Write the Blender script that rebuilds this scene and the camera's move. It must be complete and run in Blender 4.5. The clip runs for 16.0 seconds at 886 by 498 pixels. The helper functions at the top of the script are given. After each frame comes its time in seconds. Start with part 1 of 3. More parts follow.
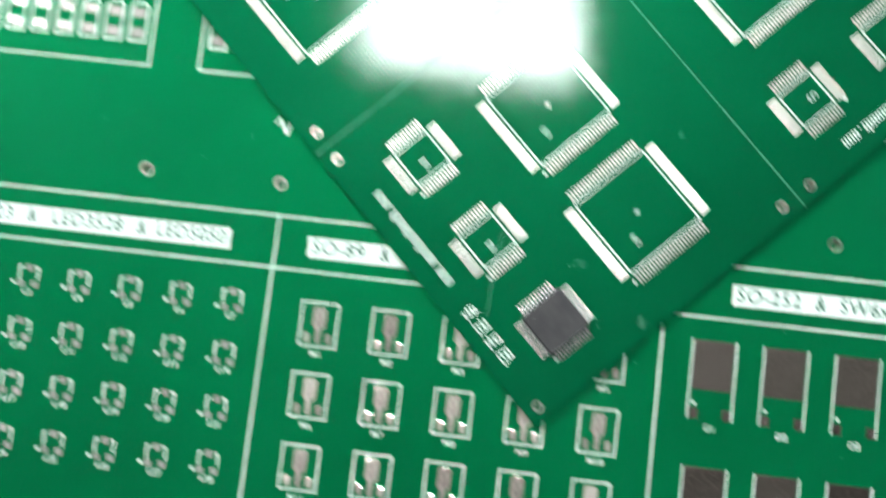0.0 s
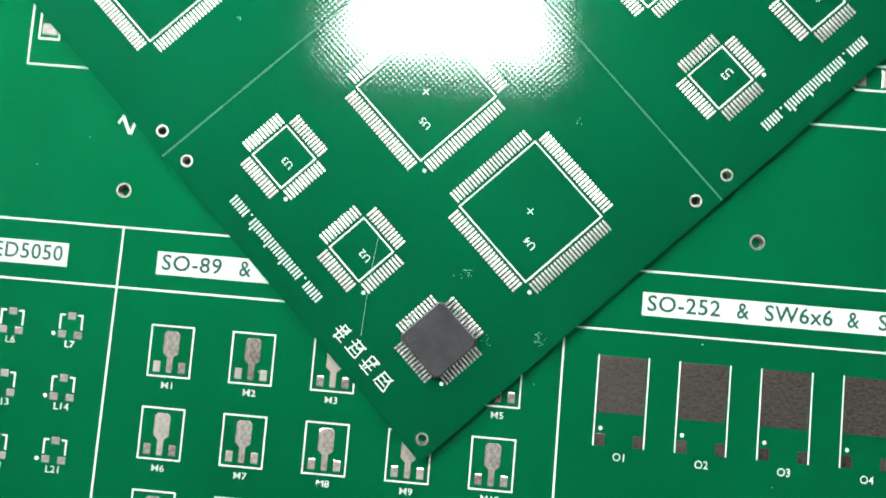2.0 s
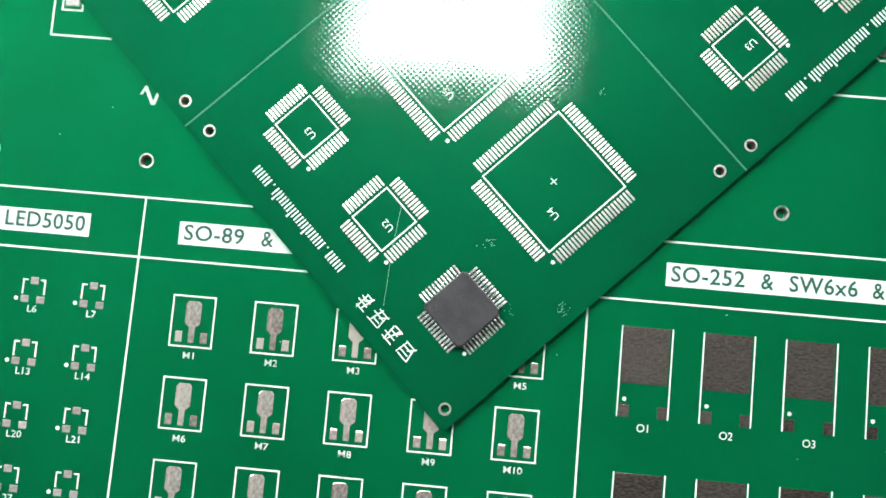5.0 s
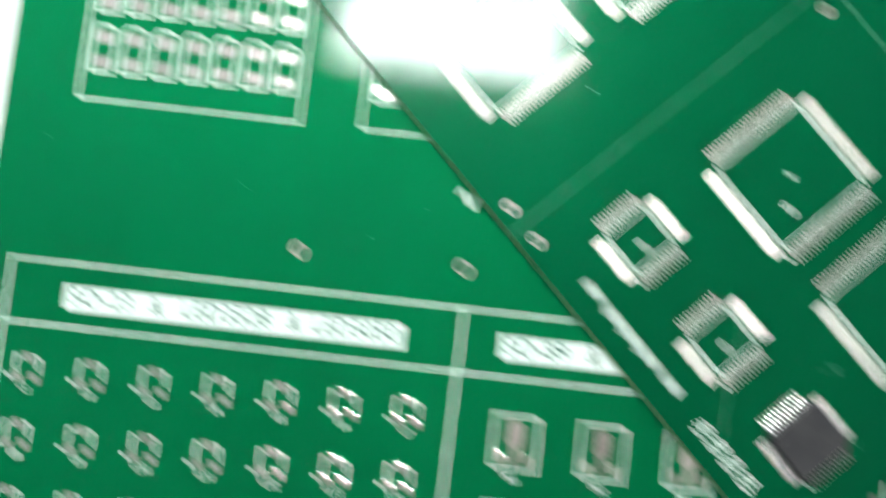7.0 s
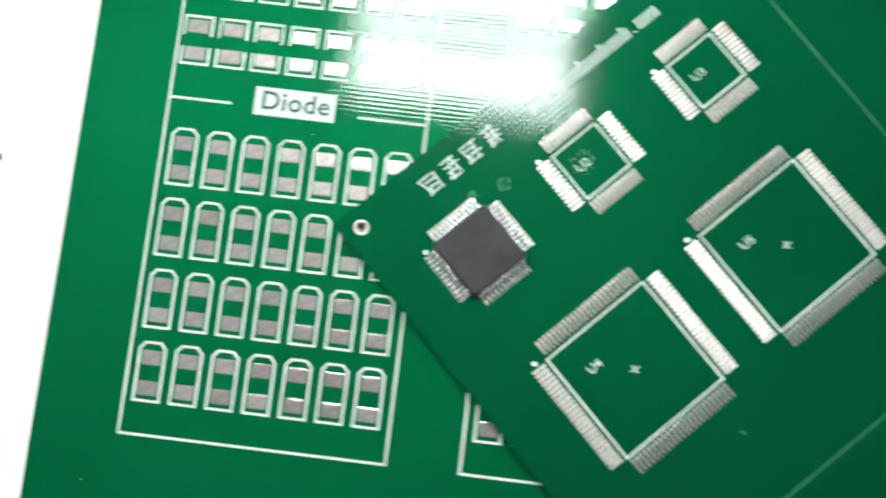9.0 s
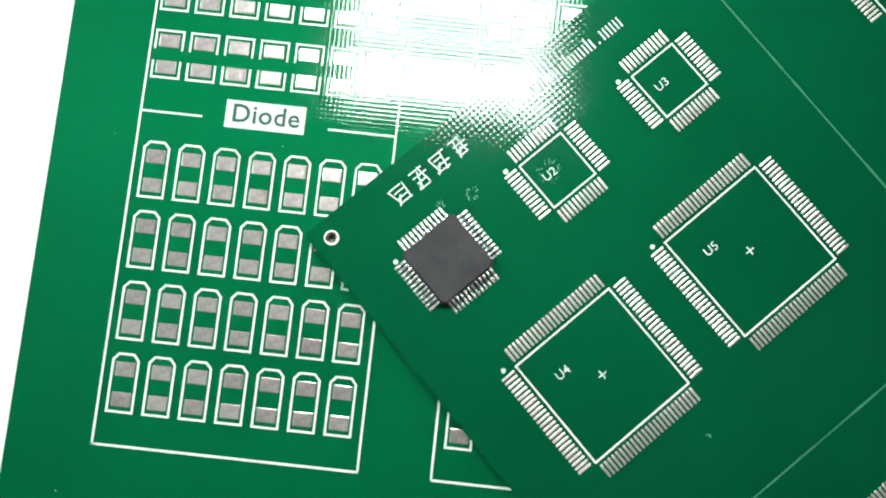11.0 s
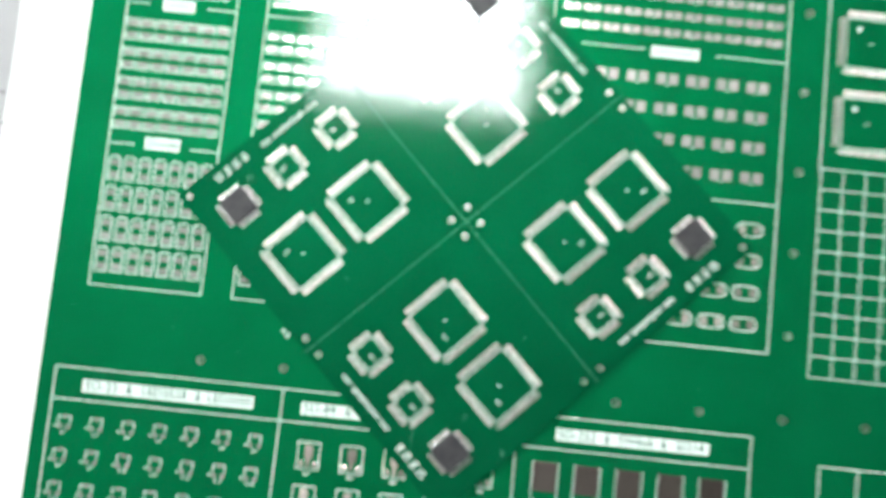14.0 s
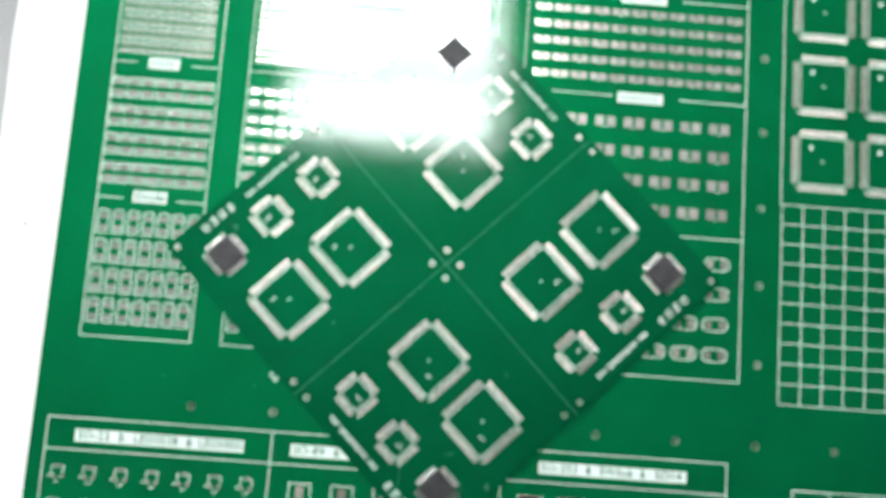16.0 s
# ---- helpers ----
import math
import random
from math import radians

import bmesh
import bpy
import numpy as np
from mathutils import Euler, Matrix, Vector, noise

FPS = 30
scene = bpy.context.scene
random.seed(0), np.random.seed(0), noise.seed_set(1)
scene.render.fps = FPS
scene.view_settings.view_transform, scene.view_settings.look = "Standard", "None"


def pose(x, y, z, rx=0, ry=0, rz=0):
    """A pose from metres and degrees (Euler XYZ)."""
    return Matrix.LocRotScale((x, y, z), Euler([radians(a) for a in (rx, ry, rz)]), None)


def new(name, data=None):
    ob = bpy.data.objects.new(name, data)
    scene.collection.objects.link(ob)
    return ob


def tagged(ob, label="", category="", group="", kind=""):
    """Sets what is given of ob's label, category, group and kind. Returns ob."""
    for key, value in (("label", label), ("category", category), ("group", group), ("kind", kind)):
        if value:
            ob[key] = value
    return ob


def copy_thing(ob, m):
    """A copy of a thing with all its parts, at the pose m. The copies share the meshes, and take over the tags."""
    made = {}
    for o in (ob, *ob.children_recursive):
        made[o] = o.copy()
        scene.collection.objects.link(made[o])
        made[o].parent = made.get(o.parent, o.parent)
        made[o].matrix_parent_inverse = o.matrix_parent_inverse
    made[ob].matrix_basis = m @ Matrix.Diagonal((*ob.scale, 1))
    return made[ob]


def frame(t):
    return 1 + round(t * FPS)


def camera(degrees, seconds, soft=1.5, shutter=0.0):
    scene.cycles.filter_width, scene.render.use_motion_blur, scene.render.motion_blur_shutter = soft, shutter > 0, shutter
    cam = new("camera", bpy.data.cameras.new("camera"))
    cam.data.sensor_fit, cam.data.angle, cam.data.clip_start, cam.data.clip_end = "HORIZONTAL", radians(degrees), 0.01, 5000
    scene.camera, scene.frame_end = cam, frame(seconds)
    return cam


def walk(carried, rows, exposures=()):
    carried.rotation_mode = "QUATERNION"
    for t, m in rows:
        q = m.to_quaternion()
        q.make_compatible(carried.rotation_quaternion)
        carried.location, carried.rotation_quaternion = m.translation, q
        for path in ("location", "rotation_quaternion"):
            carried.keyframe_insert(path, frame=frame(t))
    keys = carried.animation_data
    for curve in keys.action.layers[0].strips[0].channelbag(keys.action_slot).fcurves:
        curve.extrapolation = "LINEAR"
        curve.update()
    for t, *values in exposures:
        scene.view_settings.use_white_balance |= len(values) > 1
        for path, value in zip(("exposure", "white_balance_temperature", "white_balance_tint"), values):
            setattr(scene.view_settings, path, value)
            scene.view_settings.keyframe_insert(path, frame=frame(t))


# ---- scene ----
cam = camera(52.210, 16.0, soft=1.6, shutter=0.8)
PATH = [
    (0.0, pose(-0.00872, -0.05731, 0.13116, 4.816, 2.321, 6.695)),
    (0.5, pose(0.00288, -0.06457, 0.12598, 3.082, 2.568, 6.804)),
    (0.8, pose(0.00347, -0.06797, 0.12577, 4.488, 2.080, 6.767)),
    (1.0, pose(0.00189, -0.06660, 0.12401, 4.149, 1.376, 6.406)),
    (1.5, pose(0.00501, -0.05664, 0.11805, 5.644, 2.028, 5.161)),
    (2.0, pose(0.00548, -0.05292, 0.11408, 4.579, 1.724, 4.936)),
    (2.5, pose(0.00378, -0.05425, 0.11159, 4.026, 1.497, 5.084)),
    (3.0, pose(0.00459, -0.05585, 0.10986, 4.602, 1.503, 4.748)),
    (3.5, pose(0.00343, -0.05696, 0.11091, 4.647, 1.253, 4.678)),
    (3.7, pose(0.00357, -0.05638, 0.11145, 3.833, 1.780, 4.864)),
    (5.8, pose(0.00302, -0.05909, 0.11384, 5.977, 1.897, 5.120)),
    (6.0, pose(0.00041, -0.05870, 0.11390, 5.755, 1.412, 5.052)),
    (6.5, pose(-0.01298, -0.05814, 0.11340, 5.690, 0.233, 5.458)),
    (6.6, pose(-0.01790, -0.05641, 0.11248, 5.332, 0.075, 5.459)),
    (6.8, pose(-0.02872, -0.05261, 0.11074, 5.480, 0.319, 6.434)),
    (7.0, pose(-0.04205, -0.04640, 0.10944, 4.482, 0.074, 6.555)),
    (7.2, pose(-0.05477, -0.03977, 0.10550, 4.692, -0.120, 7.552)),
    (7.5, pose(-0.06866, -0.03780, 0.10023, 9.919, 0.653, 7.517)),
    (7.6, pose(-0.07605, -0.03056, 0.09891, 7.331, -0.775, 7.581)),
    (7.9, pose(-0.08418, -0.01801, 0.09462, 5.047, -1.420, 7.413)),
    (8.0, pose(-0.08223, -0.01257, 0.09374, 3.961, -1.000, 7.007)),
    (8.1, pose(-0.07844, -0.00899, 0.09237, 3.274, -0.741, 7.367)),
    (8.5, pose(-0.06623, -0.00976, 0.08931, 6.332, -0.527, 6.468)),
    (8.8, pose(-0.06195, -0.00905, 0.09160, 4.956, 0.073, 6.996)),
    (9.0, pose(-0.05729, -0.01152, 0.09345, 6.008, 0.501, 6.796)),
    (9.2, pose(-0.05525, -0.01033, 0.09454, 5.918, -0.352, 6.521)),
    (11.3, pose(-0.05527, -0.01158, 0.09487, 6.681, 0.004, 5.955)),
    (11.5, pose(-0.05431, -0.01237, 0.09515, 7.048, 0.505, 5.856)),
    (12.0, pose(-0.05418, -0.01265, 0.09566, 7.266, 0.593, 5.826)),
    (12.5, pose(-0.05468, -0.01300, 0.09759, 6.765, 0.350, 5.829)),
    (13.0, pose(-0.04376, -0.01688, 0.13049, 8.543, 0.434, 5.835)),
    (13.5, pose(-0.02019, -0.02237, 0.17797, 7.169, -2.402, 5.399)),
    (14.0, pose(-0.00448, -0.02781, 0.22089, 5.344, -0.438, 5.880)),
    (14.2, pose(-0.00076, -0.02739, 0.23244, 5.606, -0.085, 5.387)),
    (14.5, pose(-0.00071, -0.02395, 0.24305, 6.524, -0.477, 4.508)),
    (15.0, pose(-0.00343, -0.02291, 0.23484, 7.355, -0.991, 3.887)),
    (15.5, pose(-0.00430, -0.02508, 0.22903, 7.811, -1.993, 3.689)),
    (16.0, pose(-0.00617, -0.02731, 0.22943, 7.667, -1.848, 4.161)),
]
walk(cam, PATH, [(0.0, 0.0), (2.5, -0.05), (6.5, 0.0), (7.0, -0.05), (7.5, -0.2), (8.5, -0.42), (9.2, -0.45), (11.3, -0.36), (12.5, -0.3), (14.0, -0.05), (15.0, -0.25), (16.0, -0.32)])
cam.data.dof.use_dof = True
cam.data.dof.focus_distance = 0.107
cam.data.dof.aperture_fstop = 30.0

# ---------------------------------------------------------------- light, exposure
world = bpy.data.worlds.new("room_air")
scene.world = world
world.use_nodes = True
world.node_tree.nodes["Background"].inputs[0].default_value = (0.9, 0.95, 1.0, 1)
world.node_tree.nodes["Background"].inputs[1].default_value = 0.02

MM = 0.001
LAMP_GLOW = 60.0


# ---------------------------------------------------------------- materials
def material(name, colour=(0.5, 0.5, 0.5), rough=0.5, metal=0.0, spec=0.5, coat=0.0, coat_rough=0.05):
    m = bpy.data.materials.new(name)
    m.use_nodes = True
    b = m.node_tree.nodes["Principled BSDF"]
    b.inputs["Base Color"].default_value = (*colour, 1)
    b.inputs["Roughness"].default_value = rough
    b.inputs["Metallic"].default_value = metal
    b.inputs["Specular IOR Level"].default_value = spec
    b.inputs["Coat Weight"].default_value = coat
    b.inputs["Coat Roughness"].default_value = coat_rough
    return m


def add_node(m, kind, **values):
    n = m.node_tree.nodes.new(kind)
    for k, v in values.items():
        n.inputs[k.replace("_", " ")].default_value = v
    return n


def link(m, a, b):
    m.node_tree.links.new(a, b)


def bsdf(m):
    return m.node_tree.nodes["Principled BSDF"]


def noise_of(m, scale, detail=3.0, stretch=None):
    """Noise in object space; scale is in cells a metre."""
    tex = add_node(m, "ShaderNodeTexCoord")
    n = add_node(m, "ShaderNodeTexNoise", Scale=scale, Detail=detail)
    if stretch:
        mp = add_node(m, "ShaderNodeMapping", Scale=stretch)
        link(m, tex.outputs["Object"], mp.inputs["Vector"])
        link(m, mp.outputs["Vector"], n.inputs["Vector"])
    else:
        link(m, tex.outputs["Object"], n.inputs["Vector"])
    return n


def ramp(m, fac, lo, hi, a=0.3, b=0.7):
    r = add_node(m, "ShaderNodeValToRGB")
    r.color_ramp.elements[0].position, r.color_ramp.elements[1].position = a, b
    r.color_ramp.elements[0].color = (*lo, 1)
    r.color_ramp.elements[1].color = (*hi, 1)
    link(m, fac, r.inputs["Fac"])
    return r


def bump(m, heights, distance, strength=1.0, coat=True):
    total = heights[0]
    for h in heights[1:]:
        add = add_node(m, "ShaderNodeMath")
        add.operation = "ADD"
        link(m, total, add.inputs[0])
        link(m, h, add.inputs[1])
        total = add.outputs[0]
    n = add_node(m, "ShaderNodeBump", Strength=strength, Distance=distance)
    link(m, total, n.inputs["Height"])
    link(m, n.outputs["Normal"], bsdf(m).inputs["Normal"])
    if coat:
        link(m, n.outputs["Normal"], bsdf(m).inputs["Coat Normal"])


def solder_mask(name, deep, light, weave, relief, warp, gloss):
    """Glossy lacquer over woven glass and copper: cloudy colour, weave ripple, slow waviness."""
    m = material(name, deep, 0.46, 0.38, 0.0, 0.68, gloss)
    cloud = noise_of(m, 28.0, 4.0)
    col = ramp(m, cloud.outputs["Fac"], deep, light)
    link(m, col.outputs["Color"], bsdf(m).inputs["Base Color"])
    tex = add_node(m, "ShaderNodeTexCoord")
    heights = []
    for turn in (0.0, 90.0):
        mp = add_node(m, "ShaderNodeMapping", Rotation=(0, 0, radians(turn)))
        w = add_node(m, "ShaderNodeTexWave", Scale=weave, Distortion=1.2, Detail=1.0, Detail_Scale=2.0)
        link(m, tex.outputs["Object"], mp.inputs["Vector"])
        link(m, mp.outputs["Vector"], w.inputs["Vector"])
        heights.append(w.outputs["Fac"])
    heights.append(noise_of(m, 420.0, 2.0).outputs["Fac"])
    slow = add_node(m, "ShaderNodeMath")
    slow.operation = "MULTIPLY"
    link(m, noise_of(m, 75.0, 2.0).outputs["Fac"], slow.inputs[0])
    slow.inputs[1].default_value = warp
    bump(m, [*heights, slow.outputs[0]], relief, 1.0)
    return m


MASK = solder_mask("green_solder_mask", (0.0003, 0.100, 0.034), (0.0006, 0.126, 0.044), 640.0, 0.0000015, 9.0, 0.035)
MASK_PANEL = solder_mask("green_solder_mask_of_panel", (0.0003, 0.070, 0.026), (0.0006, 0.088, 0.034), 560.0, 0.0000017, 24.0, 0.06)


def silk_material():
    m = material("white_silkscreen_ink", (0.80, 0.84, 0.82), 0.55, 0.0, 0.35)
    n = noise_of(m, 2600.0, 3.0)
    link(m, ramp(m, n.outputs["Fac"], (0.58, 0.72, 0.65), (0.76, 0.86, 0.81), 0.25, 0.5).outputs["Color"], bsdf(m).inputs["Base Color"])
    bump(m, [n.outputs["Fac"]], 0.00001, 0.4, False)
    return m


SILK = silk_material()
INK_GREEN = material("green_lettering", (0.004, 0.085, 0.045), 0.4)


def tin_material(name, dark, light, r0, r1, fine, spread=0.6, stretch=(1.0, 0.7, 1.0), metal=0.6, relief=0.5):
    """Levelled tin: each pad takes its own gloss and tint, with streaks and scuffs."""
    m = material(name, light, 0.35, metal)
    info = add_node(m, "ShaderNodeObjectInfo")
    n = noise_of(m, fine, 5.0, stretch)
    mix = add_node(m, "ShaderNodeMath")
    mix.operation = "MULTIPLY_ADD"
    link(m, info.outputs["Random"], mix.inputs[0])
    mix.inputs[1].default_value = spread
    sub = add_node(m, "ShaderNodeMath")
    sub.operation = "SUBTRACT"
    link(m, n.outputs["Fac"], sub.inputs[0])
    sub.inputs[1].default_value = 0.22
    link(m, sub.outputs[0], mix.inputs[2])
    link(m, ramp(m, mix.outputs[0], dark, light, 0.2, 0.75).outputs["Color"], bsdf(m).inputs["Base Color"])
    rr = ramp(m, mix.outputs[0], (r1,) * 3, (r0,) * 3, 0.1, 0.9)
    link(m, rr.outputs["Color"], bsdf(m).inputs["Roughness"])
    bump(m, [n.outputs["Fac"]], 0.000014, relief, False)
    return m


TIN = tin_material("tinned_pad", (0.33, 0.285, 0.255), (0.90, 0.83, 0.74), 0.11, 0.2, 2600.0)
# wide pads: the dark surroundings they mirror are put into the base colour
TIN_DARK_MIRROR = tin_material("tinned_pad_dark_reflection", (0.10, 0.080, 0.066), (0.46, 0.40, 0.355), 0.1, 0.2, 3600.0, 0.34, (0.55, 1.2, 1.0), 0.85, 0.25)
TIN_SMALL = tin_material("tinned_small_pad", (0.48, 0.44, 0.415), (0.80, 0.76, 0.72), 0.13, 0.21, 2400.0, 0.4)
TIN_FINE = tin_material("tinned_fine_pad", (0.52, 0.475, 0.45), (0.70, 0.65, 0.62), 0.29, 0.37, 2200.0, 0.4, (1.0, 0.7, 1.0), 0.75, 0.2)
LEAD = material("tinned_chip_lead", (0.86, 0.86, 0.86), 0.26, 1.0)
RING = material("plated_hole_ring", (0.58, 0.57, 0.52), 0.36, 1.0)


def epoxy_material():
    m = material("moulded_epoxy", (0.03, 0.03, 0.032), 0.5, 0.0, 0.3)
    n = noise_of(m, 5200.0, 2.0)
    big = noise_of(m, 500.0, 3.0)
    link(m, ramp(m, big.outputs["Fac"], (0.022, 0.022, 0.025), (0.042, 0.041, 0.042)).outputs["Color"], bsdf(m).inputs["Base Color"])
    bump(m, [n.outputs["Fac"]], 0.00004, 0.7, False)
    return m


EPOXY = epoxy_material()
GLASS_EDGE = material("cut_glass_laminate", (0.30, 0.40, 0.24), 0.7)
GROOVE = material("scuffed_lacquer", (0.20, 0.42, 0.31), 0.6)
SCORE = material("scored_line_floor", (0.022, 0.18, 0.095), 0.6)


def paper_material(name, lo, hi, rough, scale):
    m = material(name, hi, rough)
    n = noise_of(m, scale, 4.0)
    link(m, ramp(m, n.outputs["Fac"], lo, hi).outputs["Color"], bsdf(m).inputs["Base Color"])
    bump(m, [n.outputs["Fac"]], 0.00005, 0.3, False)
    return m


WHITE_BOARD = paper_material("white_table_sheet", (0.80, 0.80, 0.81), (0.86, 0.86, 0.86), 0.5, 60.0)
TABLE_GREY = paper_material("grey_table_top", (0.28, 0.275, 0.275), (0.34, 0.335, 0.335), 0.5, 40.0)
# for the unseen walls, dark so that little light bounces back
PLASTER = paper_material("wall_paint", (0.30, 0.30, 0.30), (0.36, 0.36, 0.35), 0.8, 6.0)
# for the unseen west wall, white to throw light from the left
WHITE_WALL = paper_material("white_wall_paint", (0.74, 0.74, 0.72), (0.80, 0.80, 0.78), 0.8, 6.0)
# unseen ceiling, dark so its reflection leaves the lacquer saturated
CEILING = paper_material("unseen_dark_ceiling", (0.15, 0.15, 0.155), (0.19, 0.19, 0.195), 0.9, 9.0)
FLOOR = paper_material("floor_vinyl", (0.24, 0.25, 0.26), (0.32, 0.32, 0.33), 0.4, 8.0)
BRASS = material("brown_metal", (0.30, 0.17, 0.09), 0.35, 0.7)
DIRT = material("dark_dirt", (0.05, 0.045, 0.04), 0.8)
LAMP_METAL = material("white_lamp_metal", (0.75, 0.75, 0.75), 0.4)
GLOW = bpy.data.materials.new("lamp_diffuser")
GLOW.use_nodes = True
GLOW.node_tree.nodes.clear()
_e = GLOW.node_tree.nodes.new("ShaderNodeEmission")
_o = GLOW.node_tree.nodes.new("ShaderNodeOutputMaterial")
_e.inputs[0].default_value = (0.95, 1.0, 1.0, 1)
_e.inputs[1].default_value = LAMP_GLOW
GLOW.node_tree.links.new(_e.outputs[0], _o.inputs[0])


# ---------------------------------------------------------------- mesh helpers (millimetres in, metres out)
def mesh_of(name, verts, faces, mat):
    me = bpy.data.meshes.new(name)
    me.from_pydata([(x * MM, y * MM, z * MM) for x, y, z in verts], [], faces)
    me.materials.append(mat)
    me.update()
    return me


def prisms(name, loops, z0, z1, mat, bottom=False):
    """Flat pieces: each loop of (x, y), counter-clockwise, raised from z0 to z1."""
    verts, faces = [], []
    for loop in loops:
        b, n = len(verts), len(loop)
        verts += [(x, y, z1) for x, y in loop] + [(x, y, z0) for x, y in loop]
        faces.append(tuple(range(b, b + n)))
        faces += [(b + i, b + n + i, b + n + (i + 1) % n, b + (i + 1) % n) for i in range(n)]
        if bottom:
            faces.append(tuple(range(b + 2 * n - 1, b + n - 1, -1)))
    return mesh_of(name, verts, faces, mat)


def rect(x0, y0, x1, y1):
    return [(x0, y0), (x1, y0), (x1, y1), (x0, y1)]


def soft_rect(x0, y0, x1, y1, c):
    return [(x0 + c, y0), (x1 - c, y0), (x1, y0 + c), (x1, y1 - c), (x1 - c, y1), (x0 + c, y1), (x0, y1 - c), (x0, y0 + c)]


def bar(x0, y0, x1, y1, w):
    """A line of ink from one point to another, with squared ends."""
    d = math.hypot(x1 - x0, y1 - y0)
    ux, uy = (x1 - x0) / d * w / 2, (y1 - y0) / d * w / 2
    return [(x0 - ux + uy, y0 - uy - ux), (x1 + ux + uy, y1 + uy - ux), (x1 + ux - uy, y1 + uy + ux), (x0 - ux - uy, y0 - uy + ux)]


def disc(x, y, r, n=16):
    return [(x + r * math.cos(2 * math.pi * i / n), y + r * math.sin(2 * math.pi * i / n)) for i in range(n)]


def outline(points, w, closed=True):
    """A band of ink along a polyline, mitred at its corners: quads."""
    n = len(points)
    res = []
    for i in range(n if closed else n - 1):
        (x0, y0), (x1, y1) = points[i], points[(i + 1) % n]
        res.append((x0, y0, x1, y1))
    if not closed:
        return [bar(*s, w) for s in res]
    inner, outer = [], []
    for i in range(n):
        p, q, r = Vector(points[i - 1]), Vector(points[i]), Vector(points[(i + 1) % n])
        a, b = (q - p).normalized(), (r - q).normalized()
        na, nb = Vector((-a.y, a.x)), Vector((-b.y, b.x))
        m = (na + nb).normalized()
        k = (w / 2) / max(0.3, m.dot(na))
        inner.append(q + m * k)
        outer.append(q - m * k)
    return [[tuple(outer[i]), tuple(outer[(i + 1) % n]), tuple(inner[(i + 1) % n]), tuple(inner[i])] for i in range(n)]


def band(name, points, w, mat):
    """A closed printed outline as one connected ring."""
    quads = outline(points, w)
    n = len(points)
    verts = [(*q[0], INK1) for q in quads] + [(*q[3], INK1) for q in quads] + [(*q[0], INK0) for q in quads] + [(*q[3], INK0) for q in quads]
    faces = []
    for i in range(n):
        j = (i + 1) % n
        faces += [(i, j, n + j, n + i), (2 * n + i, 2 * n + j, j, i), (n + i, n + j, 3 * n + j, 3 * n + i)]
    return mesh_of(name, verts, faces, mat)


def raised(name, loop, mat, lip=0.09, top=0.04):
    """A tinned pad: flat top with sloping shoulders."""
    n = len(loop)
    inner = [q[3] for q in outline(loop, 2 * lip)]
    verts = [(*p, INK0) for p in loop] + [(*p, 0.014) for p in loop] + [(*p, top) for p in inner]
    faces = [tuple(range(2 * n, 3 * n))]
    for i in range(n):
        j = (i + 1) % n
        faces += [(i, j, n + j, n + i), (n + i, n + j, 2 * n + j, 2 * n + i)]
    return mesh_of(name, verts, faces, mat)


def bracket(x0, x1, y, h, w):
    """A square bracket of ink: a back along y and two arms of length h (down where h is negative)."""
    k = w / 2 if h > 0 else -w / 2
    pts = [(x0 - w / 2, y - k), (x1 + w / 2, y - k), (x1 + w / 2, y + h), (x1 - w / 2, y + h), (x1 - w / 2, y + k), (x0 + w / 2, y + k), (x0 + w / 2, y + h), (x0 - w / 2, y + h)]
    return pts if h > 0 else pts[::-1]


def corner(x, y, dx, dy, w):
    """An L of ink with its knee at (x, y)."""
    sx, sy = (w / 2 if dx > 0 else -w / 2), (w / 2 if dy > 0 else -w / 2)
    pts = [(x - sx, y - sy), (x + dx, y - sy), (x + dx, y + sy), (x + sx, y + sy), (x + sx, y + dy), (x - sx, y + dy)]
    return pts if dx * dy > 0 else pts[::-1]


INK0, INK1 = -0.01, 0.022          # ink sits on the lacquer
PAD0, PAD1 = -0.01, 0.035          # pads stand a little prouder


def put(name, me, parent=None, x=0.0, y=0.0, z=0.0, turn=0.0, label="", kind=""):
    ob = new(name, me)
    ob.parent = parent
    ob.matrix_basis = pose(x * MM, y * MM, z * MM, 0, 0, turn)
    return tagged(ob, label=label, kind=kind)


def thing(name, label, category, m=None, group="", kind=""):
    ob = new(name)
    ob.empty_display_size = 0.01
    if m is not None:
        ob.matrix_basis = m
    return tagged(ob, label, category, group, kind)


TEXTS = {}


def lettering(text, height, mat, squeeze=1.0, spacing=1.0, width=None, bold=0.0):
    """Flat letters with the built-in font, centred, cap height in millimetres."""
    key = (text, height, mat.name, squeeze, spacing, width)
    if key not in TEXTS:
        cu = bpy.data.curves.new("lettering", "FONT")
        cu.body, cu.size, cu.align_x, cu.align_y = text, 1.0, "CENTER", "CENTER"
        cu.space_character, cu.resolution_u, cu.offset = spacing, 3, bold
        tmp = bpy.data.objects.new("lettering", cu)
        scene.collection.objects.link(tmp)
        me = bpy.data.meshes.new_from_object(tmp.evaluated_get(bpy.context.evaluated_depsgraph_get()))
        bpy.data.objects.remove(tmp)
        s = height * MM / 0.69
        if width:
            xs = [v.co.x for v in me.vertices]
            squeeze = width * MM / s / (max(xs) - min(xs))
        me.transform(Matrix.Diagonal((s * squeeze, s, s, 1)))
        me.materials.clear()
        me.materials.append(mat)
        TEXTS[key] = me
    return TEXTS[key]


def word(text, height, parent, x, y, z, turn=0.0, mat=None, squeeze=1.0, spacing=1.0, name="lettering", width=None):
    return put(name, lettering(text, height, mat or SILK, squeeze, spacing, width, 0.015 if width else 0.002), parent, x, y, z, turn)


